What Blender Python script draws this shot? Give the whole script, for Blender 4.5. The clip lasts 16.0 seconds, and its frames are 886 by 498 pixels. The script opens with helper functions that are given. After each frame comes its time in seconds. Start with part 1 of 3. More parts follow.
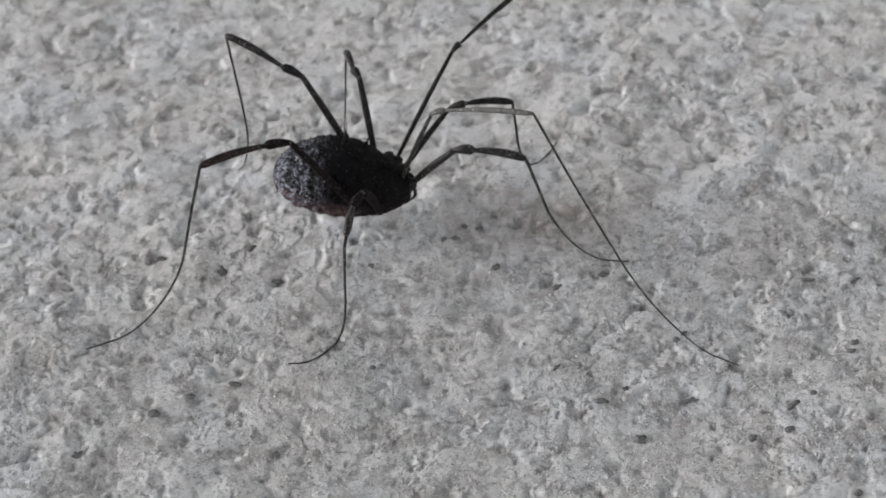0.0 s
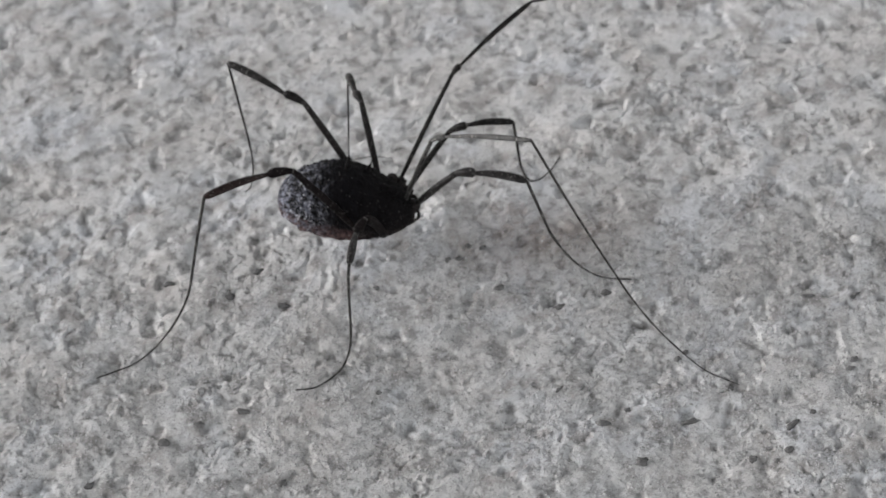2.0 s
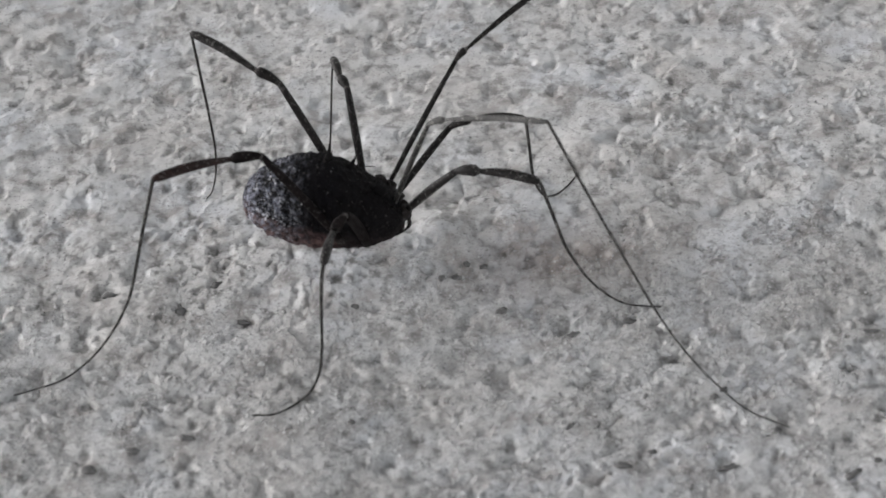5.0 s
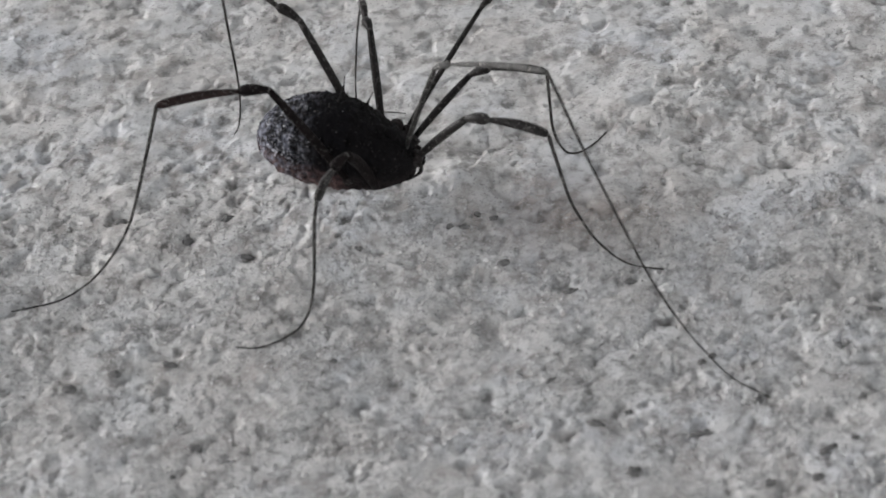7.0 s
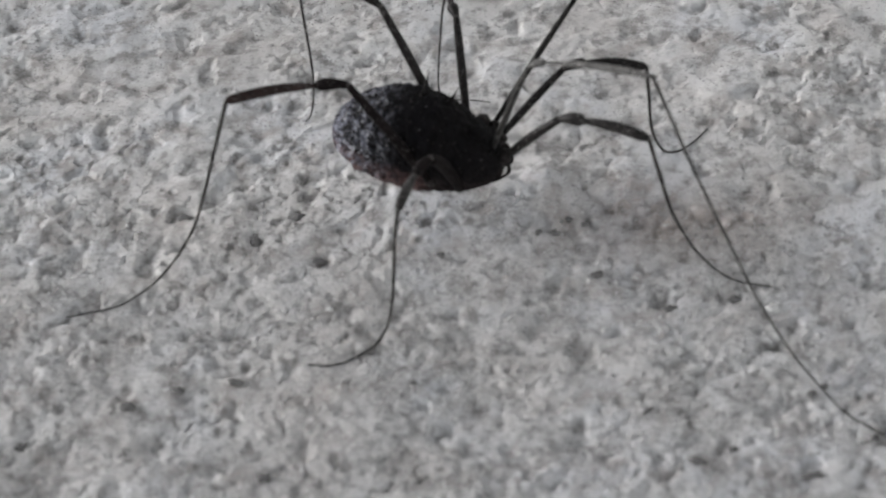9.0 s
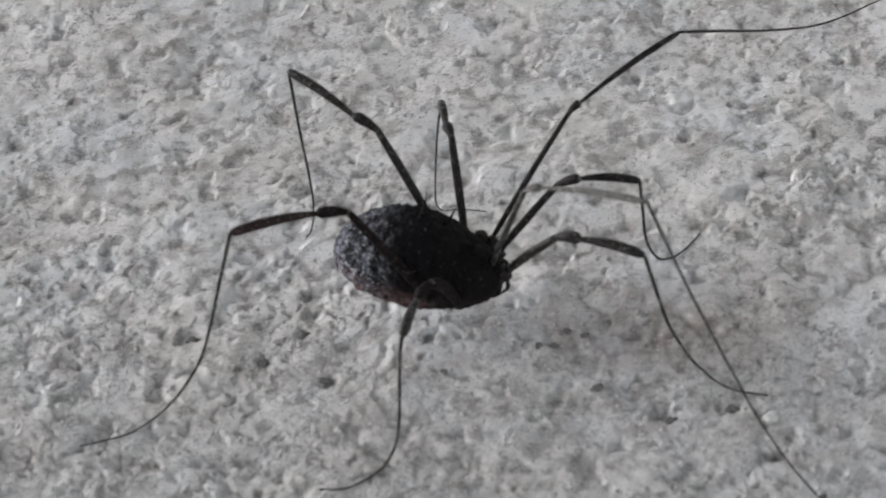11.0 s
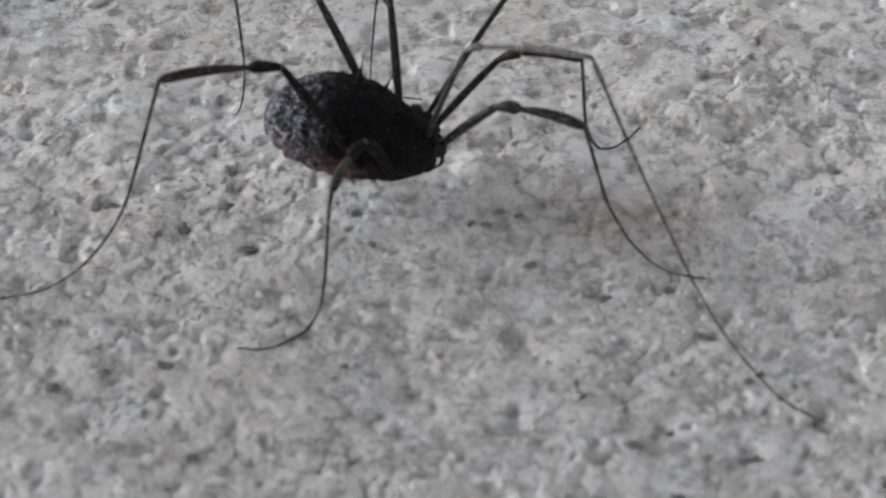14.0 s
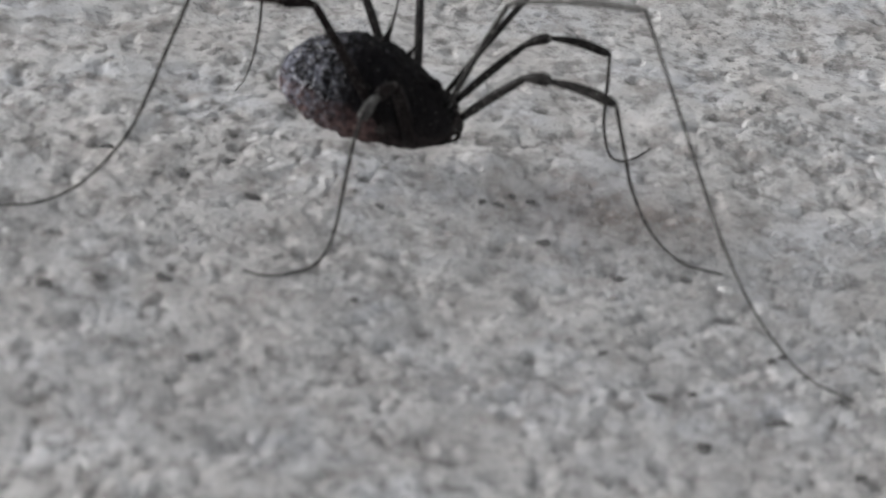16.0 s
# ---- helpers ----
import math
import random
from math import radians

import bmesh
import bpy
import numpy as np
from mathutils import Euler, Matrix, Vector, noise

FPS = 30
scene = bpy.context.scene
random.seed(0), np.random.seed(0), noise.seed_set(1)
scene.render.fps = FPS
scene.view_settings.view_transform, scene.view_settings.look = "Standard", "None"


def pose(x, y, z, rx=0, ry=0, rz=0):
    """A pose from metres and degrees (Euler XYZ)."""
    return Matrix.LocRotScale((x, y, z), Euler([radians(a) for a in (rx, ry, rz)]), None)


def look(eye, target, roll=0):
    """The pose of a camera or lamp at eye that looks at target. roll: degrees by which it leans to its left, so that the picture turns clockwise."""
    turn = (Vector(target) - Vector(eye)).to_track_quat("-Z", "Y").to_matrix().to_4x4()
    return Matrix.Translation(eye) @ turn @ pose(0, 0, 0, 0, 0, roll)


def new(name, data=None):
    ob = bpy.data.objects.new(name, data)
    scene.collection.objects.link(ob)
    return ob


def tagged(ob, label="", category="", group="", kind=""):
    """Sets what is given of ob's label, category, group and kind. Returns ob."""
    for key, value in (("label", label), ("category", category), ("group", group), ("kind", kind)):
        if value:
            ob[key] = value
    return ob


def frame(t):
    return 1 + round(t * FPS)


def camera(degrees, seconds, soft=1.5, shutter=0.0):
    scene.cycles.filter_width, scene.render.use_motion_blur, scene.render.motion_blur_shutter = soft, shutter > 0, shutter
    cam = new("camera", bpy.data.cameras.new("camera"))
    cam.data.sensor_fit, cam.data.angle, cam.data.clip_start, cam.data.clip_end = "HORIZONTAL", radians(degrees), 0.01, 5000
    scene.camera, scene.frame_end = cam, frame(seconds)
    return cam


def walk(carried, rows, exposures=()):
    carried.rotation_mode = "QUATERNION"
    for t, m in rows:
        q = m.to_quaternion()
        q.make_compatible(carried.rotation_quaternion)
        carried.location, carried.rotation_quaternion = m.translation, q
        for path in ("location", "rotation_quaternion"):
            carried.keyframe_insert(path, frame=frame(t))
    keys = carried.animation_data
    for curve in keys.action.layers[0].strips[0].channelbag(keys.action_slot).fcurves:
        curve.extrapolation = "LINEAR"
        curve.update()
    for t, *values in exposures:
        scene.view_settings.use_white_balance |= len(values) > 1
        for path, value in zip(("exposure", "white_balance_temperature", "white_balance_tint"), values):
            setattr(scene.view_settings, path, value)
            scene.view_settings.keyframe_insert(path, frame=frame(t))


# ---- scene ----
# A harvestman standing on rough cast concrete, seen from a hand's length away.
MM = 0.001

# ---------------------------------------------------------------- camera
cam = camera(19.3, 16.0, soft=1.6)
cam.data.dof.use_dof = True
cam.data.dof.focus_distance = 0.1135
cam.data.dof.aperture_fstop = 142.0

# seconds, eye in millimetres, turn in degrees
PATH = [
    (0, -2.07, -94.40, 85.02, 46.796, 3.272, -7.497),
    (0.3, -2.06, -94.30, 85.18, 46.552, 3.248, -7.487),
    (0.5, -1.52, -94.06, 85.50, 46.424, 3.444, -7.381),
    (0.8, -1.48, -93.65, 85.52, 46.307, 3.376, -7.747),
    (1, -1.01, -92.34, 85.90, 46.019, 3.644, -7.696),
    (1.2, -0.49, -90.11, 86.33, 45.542, 3.941, -7.990),
    (1.5, 0.66, -88.55, 88.53, 44.921, 4.525, -8.376),
    (1.7, 0.35, -90.05, 89.11, 44.944, 4.656, -8.034),
    (2, 0.70, -92.20, 89.60, 44.876, 4.828, -7.522),
    (2.3, -0.41, -93.13, 88.68, 45.050, 4.430, -7.376),
    (2.5, 0.17, -92.86, 89.04, 44.875, 4.657, -7.296),
    (2.8, 0.70, -91.58, 89.92, 44.484, 4.865, -7.513),
    (3, 1.02, -91.52, 89.77, 44.594, 4.954, -7.546),
    (3.2, 1.18, -91.31, 89.80, 44.583, 4.996, -7.603),
    (5.3, 0.25, -83.80, 67.18, 50.770, 2.838, -5.662),
    (5.5, 0.48, -84.68, 68.01, 50.233, 3.382, -5.143),
    (5.7, 0.17, -85.05, 68.18, 49.980, 3.491, -4.680),
    (6, 0.40, -85.35, 68.32, 49.965, 3.632, -3.987),
    (6.2, 3.29, -85.04, 68.37, 50.130, 3.923, -3.383),
    (6.5, 7.50, -85.73, 66.47, 50.693, 3.723, -1.607),
    (6.8, 9.89, -85.20, 66.42, 50.656, 4.071, 0.179),
    (7, 11.10, -85.26, 65.59, 50.866, 3.965, 1.262),
    (7.3, 13.17, -84.04, 64.02, 50.739, 3.724, 2.515),
    (7.5, 15.77, -83.71, 63.13, 50.867, 3.807, 3.498),
    (7.7, 15.85, -83.71, 63.16, 50.618, 3.710, 4.065),
    (8, 14.87, -81.06, 63.33, 50.437, 3.649, 4.110),
    (8.2, 12.72, -79.24, 63.25, 50.183, 3.484, 4.057),
    (8.5, 9.29, -77.25, 63.90, 49.063, 3.353, 3.214),
    (8.7, 7.85, -77.24, 63.87, 49.120, 3.446, 3.105),
    (9, 8.77, -76.46, 64.47, 48.374, 3.603, 2.557),
    (9.2, 8.79, -72.93, 66.00, 47.221, 4.069, 1.032),
    (11.3, 8.35, -75.33, 69.94, 47.988, 4.980, 1.149),
    (11.5, 8.85, -76.82, 69.57, 48.235, 5.041, 1.583),
    (11.7, 9.14, -76.31, 70.47, 48.042, 5.263, 1.440),
    (12, 7.34, -78.28, 69.16, 48.446, 4.761, 2.200),
    (12.2, 8.17, -77.28, 70.14, 48.093, 5.093, 2.115),
    (12.5, 7.89, -78.47, 69.81, 48.505, 4.999, 2.278),
    (12.8, 7.60, -78.31, 69.77, 48.480, 4.875, 2.196),
    (13, 7.83, -79.07, 69.30, 48.606, 4.844, 2.406),
    (13.2, 8.66, -77.79, 68.79, 48.504, 4.805, 1.993),
    (13.5, 9.31, -77.81, 66.81, 48.759, 4.136, 1.549),
    (13.7, 7.70, -78.04, 63.79, 49.395, 2.810, 1.246),
    (14, 6.92, -78.63, 60.34, 50.818, 1.311, 1.178),
    (14.2, 5.35, -79.43, 57.71, 52.674, -0.252, 0.911),
    (14.5, 2.35, -81.14, 55.71, 55.358, -1.449, 0.655),
    (14.8, 1.65, -83.92, 52.66, 57.122, -2.794, 0.948),
    (15, 0.39, -83.84, 49.66, 58.457, -4.138, 0.402),
    (15.2, -0.19, -84.86, 47.44, 59.510, -5.099, 0.657),
    (15.5, -1.21, -86.28, 43.13, 61.031, -6.801, 0.981),
    (15.7, -1.11, -85.62, 42.74, 60.855, -6.994, 0.839),
    (16, -1.15, -85.67, 42.97, 61.223, -7.090, 0.367),
]
EXPOSURES = [(0, 1.52, 6370, 11), (11.5, 1.52, 6370, 11), (16, 1.46, 6370, 11)]
walk(cam, [(t, pose(x * MM, y * MM, z * MM, rx, ry, rz)) for t, x, y, z, rx, ry, rz in PATH], EXPOSURES)

# ---------------------------------------------------------------- light
SUN_EL, SUN_AZ = radians(15), radians(164)      # azimuth from +x, counter-clockwise
world = bpy.data.worlds.new("overcast_sky")
scene.world = world
world.use_nodes = True
wn, wl = world.node_tree.nodes, world.node_tree.links
sky = wn.new("ShaderNodeTexSky")
sky.sky_type, sky.sun_disc = "NISHITA", False
sky.sun_elevation, sky.sun_rotation = SUN_EL, math.pi / 2 - SUN_AZ
sky.air_density, sky.dust_density = 1.5, 1.0
pale = wn.new("ShaderNodeHueSaturation")
pale.inputs["Saturation"].default_value = 0.12
wl.new(sky.outputs[0], pale.inputs["Color"])
wl.new(pale.outputs[0], wn["Background"].inputs["Color"])
wn["Background"].inputs["Strength"].default_value = 0.15

sun = new("sun", bpy.data.lights.new("sun", "SUN"))
sun.data.energy, sun.data.angle, sun.data.color = 0.52, radians(20), (1.0, 0.99, 0.985)
sun.matrix_world = look((math.cos(SUN_EL) * math.cos(SUN_AZ), math.cos(SUN_EL) * math.sin(SUN_AZ), math.sin(SUN_EL)), (0, 0, 0))


# ---------------------------------------------------------------- materials
class Mat:
    """A node material in short."""

    def __init__(self, name, rough=0.8, spec=0.3):
        self.m = bpy.data.materials.new(name)
        self.m.use_nodes = True
        self.t = self.m.node_tree
        self.bsdf = self.t.nodes["Principled BSDF"]
        self.bsdf.inputs["Roughness"].default_value = rough
        self.bsdf.inputs["Specular IOR Level"].default_value = spec
        self.coord = self.t.nodes.new("ShaderNodeTexCoord").outputs["Object"]

    def link(self, a, b):
        self.t.links.new(a, b)

    def noise(self, size, detail=2.0, rough=0.5, offset=0.0):
        """Noise of a grain size in millimetres."""
        n = self.t.nodes.new("ShaderNodeTexNoise")
        n.inputs["Scale"].default_value = 1.0 / (size * MM)
        n.inputs["Detail"].default_value = detail
        n.inputs["Roughness"].default_value = rough
        src = self.coord
        if offset:
            mp = self.t.nodes.new("ShaderNodeMapping")
            mp.inputs["Location"].default_value = (offset, offset * 0.7, offset * 0.3)
            self.link(src, mp.inputs["Vector"])
            src = mp.outputs[0]
        self.link(src, n.inputs["Vector"])
        return n.outputs[0]

    def ramp(self, src, stops):
        r = self.t.nodes.new("ShaderNodeValToRGB")
        while len(r.color_ramp.elements) < len(stops):
            r.color_ramp.elements.new(0.5)
        for e, (p, c) in zip(r.color_ramp.elements, stops):
            e.position = p
            e.color = (*c, 1) if isinstance(c, tuple) else (c, c, c, 1)
        self.link(src, r.inputs[0])
        return r.outputs[0]

    def mix(self, fac, a, b, mode="MIX"):
        n = self.t.nodes.new("ShaderNodeMix")
        n.data_type, n.blend_type = "RGBA", mode
        for sock, v in ((n.inputs[0], fac), (n.inputs[6], a), (n.inputs[7], b)):
            if isinstance(v, bpy.types.NodeSocket):
                self.link(v, sock)
            elif isinstance(v, tuple):
                sock.default_value = (*v, 1)
            else:
                sock.default_value = v
        return n.outputs[2]

    def colour(self, src):
        self.link(src, self.bsdf.inputs["Base Color"])
        return self

    def bump(self, height, depth, strength=1.0):
        b = self.t.nodes.new("ShaderNodeBump")
        b.inputs["Distance"].default_value = depth * MM
        b.inputs["Strength"].default_value = strength
        self.link(height, b.inputs["Height"])
        self.link(b.outputs[0], self.bsdf.inputs["Normal"])
        return self


def concrete_material():
    m = Mat("rough_concrete", 0.95, 0.08)
    c = m.ramp(m.noise(6.0, 3.0, 0.6), [(0.36, (0.512, 0.497, 0.485)), (0.5, (0.524, 0.520, 0.516)), (0.64, (0.513, 0.520, 0.536))])
    c = m.mix(1.0, c, m.ramp(m.noise(0.9, 4.0, 0.6, 0.71), [(0.35, 0.93), (0.65, 1.05)]), "MULTIPLY")
    # greyer aggregate showing through the pale mortar in ragged patches
    patch = m.ramp(m.noise(1.8, 6.0, 0.72, 0.45), [(0.38, 0.80), (0.51, 0.0)])
    c = m.mix(patch, c, (0.325, 0.305, 0.292))
    blot = m.ramp(m.noise(0.80, 5.0, 0.64, 0.31), [(0.36, 0.80), (0.49, 0.0)])
    c = m.mix(blot, c, (0.215, 0.206, 0.201))
    # fine dark specks in swarms, a few pale grains
    swarm = m.ramp(m.noise(2.4, 3.0, 0.6, 0.37), [(0.40, 0.30), (0.58, 1.0)])
    speck = m.ramp(m.noise(0.15, 3.0, 0.7, 0.23), [(0.57, 0.0), (0.66, 0.75)])
    c = m.mix(m.mix(1.0, speck, swarm, "MULTIPLY"), c, (0.135, 0.131, 0.130))
    c = m.mix(m.ramp(m.noise(0.11, 2.0, 0.6, 0.53), [(0.66, 0.0), (0.74, 0.4)]), c, (0.68, 0.68, 0.67))
    # a faint dusty brown stain that also paints in the body's soft shadow
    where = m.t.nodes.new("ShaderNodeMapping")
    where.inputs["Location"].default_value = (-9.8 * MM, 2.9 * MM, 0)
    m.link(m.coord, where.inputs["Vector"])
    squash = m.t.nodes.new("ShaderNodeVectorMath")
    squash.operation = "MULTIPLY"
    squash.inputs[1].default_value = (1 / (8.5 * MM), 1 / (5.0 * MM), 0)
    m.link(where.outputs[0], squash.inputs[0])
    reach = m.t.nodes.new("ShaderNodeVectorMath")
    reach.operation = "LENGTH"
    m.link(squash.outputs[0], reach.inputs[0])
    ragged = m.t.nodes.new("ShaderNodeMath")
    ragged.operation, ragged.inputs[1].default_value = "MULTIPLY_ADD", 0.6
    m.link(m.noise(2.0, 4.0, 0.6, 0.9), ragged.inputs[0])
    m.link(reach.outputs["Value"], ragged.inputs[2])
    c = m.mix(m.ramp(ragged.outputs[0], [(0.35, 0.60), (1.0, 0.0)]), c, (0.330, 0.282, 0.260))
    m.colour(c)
    return m.bump(m.noise(0.09, 5.0, 0.85, 0.11), 0.06, 1.0).m


def plaster_material():
    m = Mat("pale_plaster", 0.9, 0.2)
    m.colour(m.ramp(m.noise(60.0, 4.0, 0.6), [(0.3, (0.30, 0.295, 0.285)), (0.7, (0.38, 0.375, 0.365))]))
    return m.bump(m.noise(4.0, 3.0), 1.0, 0.4).m


def grain_material(name, dark, light):
    m = Mat(name, 0.95, 0.05)
    info = m.t.nodes.new("ShaderNodeNewGeometry").outputs["Random Per Island"]
    c = m.ramp(info, [(0.0, dark), (1.0, light)])
    c = m.mix(0.8, c, m.ramp(m.noise(0.12, 3.0), [(0.3, 0.55), (0.7, 1.3)]), "MULTIPLY")
    m.colour(c)
    return m.bump(m.noise(0.08, 3.0), 0.03, 0.6).m


def body_material(name, under, flank, back, side_light):
    """Granular cuticle: pale grains and painted side-light haze behind, dark back, warmer below."""
    m = Mat(name, 0.75, 0.06)
    sep = m.t.nodes.new("ShaderNodeSeparateXYZ")
    m.link(m.coord, sep.inputs[0])
    wob = m.t.nodes.new("ShaderNodeMath")
    wob.operation, wob.inputs[1].default_value = "MULTIPLY_ADD", 1.3 * MM
    m.link(m.noise(1.2, 4.0, 0.7), wob.inputs[0])
    lean = m.t.nodes.new("ShaderNodeMath")
    lean.operation, lean.inputs[1].default_value = "MULTIPLY_ADD", 0.20
    m.link(sep.outputs["X"], lean.inputs[0])
    m.link(sep.outputs["Z"], lean.inputs[2])
    m.link(lean.outputs[0], wob.inputs[2])
    up = m.t.nodes.new("ShaderNodeMapRange")
    up.inputs["From Min"].default_value, up.inputs["From Max"].default_value = -0.9 * MM, 1.4 * MM
    m.link(wob.outputs[0], up.inputs["Value"])
    base = m.ramp(up.outputs[0], [(0.05, under), (0.50, flank), (0.73, back), (1.0, back)])
    base = m.mix(m.ramp(m.noise(0.45, 4.0, 0.7, 0.63), [(0.38, 0.8), (0.58, 0.0)]), base, (0.0035, 0.003, 0.0033))
    aft = m.t.nodes.new("ShaderNodeMapRange")
    aft.inputs["From Min"].default_value, aft.inputs["From Max"].default_value = -0.5 * MM, -2.9 * MM
    m.link(sep.outputs["X"], aft.inputs["Value"])
    # grey haze of light from the side, painted onto the rear
    haze = m.mix(1.0, m.ramp(m.noise(0.34, 4.0, 0.75, 0.21), [(0.46, 0.0), (0.60, 1.0)]), m.ramp(aft.outputs[0], [(0.0, 0.0), (0.9, side_light)]), "MULTIPLY")
    c = m.mix(haze, base, (0.145, 0.150, 0.184))
    c = m.mix(m.ramp(m.noise(0.20, 3.0, 0.7, 0.91), [(0.53, 0.0), (0.62, 0.85)]), c, (0.005, 0.005, 0.006))
    granules = m.ramp(m.noise(0.15, 3.0, 0.7, 0.77), [(0.52, 0.0), (0.64, 1.0)])
    patch = m.ramp(m.noise(0.5, 3.0, 0.6, 0.4), [(0.46, 0.06), (0.60, 1.0)])
    c = m.mix(m.mix(1.0, granules, m.mix(1.0, patch, m.ramp(aft.outputs[0], [(0.0, 0.012), (0.8, 1.0)]), "MULTIPLY"), "MULTIPLY"), c, (0.42, 0.422, 0.46))
    m.colour(c)
    return m.bump(m.noise(0.16, 4.0, 0.7, 0.77), 0.10, 1.0).m


def cuticle_material(name, dark, pale, dots=0.0, rough=0.65, gloss=0.05):
    m = Mat(name, rough, gloss)
    c = m.ramp(m.noise(0.35, 3.0, 0.6), [(0.32, dark), (0.68, pale)])
    if dots:
        c = m.mix(m.ramp(m.noise(0.13, 1.0, 0.5, 0.2), [(0.60, 0.0), (0.68, dots)]), c, (0.34, 0.33, 0.31))
    m.colour(c)
    return m.bump(m.noise(0.10, 3.0), 0.04, 0.9).m


CONCRETE = concrete_material()
SAND = grain_material("pale_sand", (0.22, 0.217, 0.214), (0.55, 0.545, 0.54))
GRANULE = grain_material("pale_granule", (0.10, 0.10, 0.105), (0.50, 0.50, 0.52))
CRUMB = grain_material("grey_crumb", (0.32, 0.316, 0.313), (0.53, 0.526, 0.522))
DARK_GRAIN = grain_material("dark_mineral_and_pit", (0.045, 0.044, 0.046), (0.13, 0.127, 0.126))
WHITE_STONE = grain_material("white_quartz", (0.38, 0.377, 0.372), (0.45, 0.447, 0.442))
ABDOMEN = body_material("granular_grey_black_cuticle", (0.125, 0.082, 0.078), (0.085, 0.052, 0.051), (0.0055, 0.005, 0.006), 1.0)
CARAPACE_SKIN = body_material("granular_black_cuticle", (0.036, 0.027, 0.026), (0.021, 0.016, 0.016), (0.0055, 0.0048, 0.0052), 0.0)
CARAPACE = cuticle_material("black_carapace", (0.004, 0.0034, 0.0035), (0.020, 0.016, 0.0155), 0.12, 0.6, 0.1)
LEG_DARK = cuticle_material("dark_brown_leg", (0.0035, 0.003, 0.003), (0.014, 0.0117, 0.0114), 0.10, 0.5, 0.10)
LEG_BLACK = cuticle_material("black_leg", (0.0035, 0.0027, 0.0028), (0.009, 0.0068, 0.0068), 0.08, 0.6, 0.04)
LEG_SPECK = cuticle_material("brown_speckled_leg", (0.005, 0.0043, 0.0043), (0.026, 0.023, 0.0223), 0.24, 0.45, 0.15)
LEG_RED = cuticle_material("reddish_brown_leg", (0.007, 0.0044, 0.0042), (0.024, 0.0138, 0.0128), 0.18, 0.5, 0.10)
LEG_GREY = cuticle_material("grey_speckled_leg", (0.050, 0.048, 0.047), (0.12, 0.117, 0.114), 0.5)
LEG_DOTTED = cuticle_material("dark_leg_with_pale_dots", (0.007, 0.0065, 0.0065), (0.032, 0.030, 0.029), 0.45, 0.5, 0.2)
TARSUS = cuticle_material("thin_grey_tarsus", (0.012, 0.011, 0.011), (0.052, 0.049, 0.047), 0.4)
JOINT = cuticle_material("pale_joint_skin", (0.03, 0.027, 0.026), (0.10, 0.094, 0.09))
SPINE = cuticle_material("black_spine", (0.004, 0.004, 0.004), (0.009, 0.008, 0.008))
EYE = cuticle_material("black_eye", (0.004, 0.004, 0.004), (0.006, 0.006, 0.006), rough=0.1)


# ---------------------------------------------------------------- ground
def lattice(ix, iy, seed):
    with np.errstate(over="ignore"):
        h = ix.astype(np.uint32) * np.uint32(374761393) + iy.astype(np.uint32) * np.uint32(668265263) + np.uint32(seed * 2246822519 % 2**32)
        h = (h ^ (h >> np.uint32(13))) * np.uint32(1274126177)
        h = h ^ (h >> np.uint32(16))
    return h.astype(np.float64) / 2**32 * 2 - 1


def grain_noise(x, y, size, seed):
    """Smooth noise from -1 to 1 with features of that size, in millimetres."""
    c, s = math.cos(seed), math.sin(seed)
    u, v = (x * c + y * s) / size, (y * c - x * s) / size
    iu, iv = np.floor(u).astype(np.int64), np.floor(v).astype(np.int64)
    fu, fv = u - iu, v - iv
    fu, fv = fu * fu * fu * (fu * (fu * 6 - 15) + 10), fv * fv * fv * (fv * (fv * 6 - 15) + 10)
    a, b = lattice(iu, iv, seed), lattice(iu + 1, iv, seed)
    c2, d = lattice(iu, iv + 1, seed), lattice(iu + 1, iv + 1, seed)
    return (a * (1 - fu) + b * fu) * (1 - fv) + (c2 * (1 - fu) + d * fu) * fv


# shallow dents and swellings: x, y, half-widths along x and y, turn, depth (minus: a swelling)
DENTS = [
    (19.1, -15.0, 0.7, 0.4, 0, 0.30), (13.3, -12.5, 0.9, 0.5, 20, 0.34), (-8.2, -14.0, 1.0, 0.7, 10, 0.38), (6.6, -6.5, 0.6, 0.5, 0, 0.27),
    (2.5, -8.9, 0.6, 0.5, 0, 0.34), (-14.7, -13.7, 0.8, 0.6, 0, 0.41), (-9.9, 14.2, 1.0, 0.9, 0, 0.61), (13.6, -9.3, 0.55, 0.25, -40, 0.43),
    (19.0, 0.2, 0.7, 0.4, 0, 0.41), (-5.6, -3.5, 0.42, 0.55, 0, 0.30), (-4.15, -2.0, 0.45, 0.4, 20, 0.27), (-8.7, 1.0, 1.3, 0.35, 40, 0.22),
    (9.5, -2.6, 3.2, 1.6, -15, 0.30), (5.4, 0.0, 0.8, 0.8, 0, -0.42), (6.5, -0.6, 0.6, 0.5, 0, 0.22), (2.0, -3.0, 4.0, 3.0, 0, -0.18),
]


# small porous hollows: x, y, half-widths along x and y
HOLLOWS = [
    (-8.52, -2.16, 0.34, 0.19), (-3.16, -4.76, 0.33, 0.30), (9.70, -7.14, 0.48, 0.30), (14.33, -5.68, 0.49, 0.23), (12.13, -6.96, 0.24, 0.37),
    (18.65, -12.34, 0.31, 0.50), (18.55, -5.91, 0.38, 0.31), (24.36, -3.56, 0.24, 0.24), (-12.28, 2.87, 0.40, 0.65), (-15.19, -8.51, 0.43, 0.79),
    (-7.39, -11.69, 0.37, 0.35), (-12.69, -13.24, 0.37, 0.68), (-6.07, -15.07, 0.36, 0.53), (1.86, -13.56, 0.47, 0.48), (5.04, -8.43, 0.48, 0.58), (20.77, -17.88, 0.30, 0.40),
]


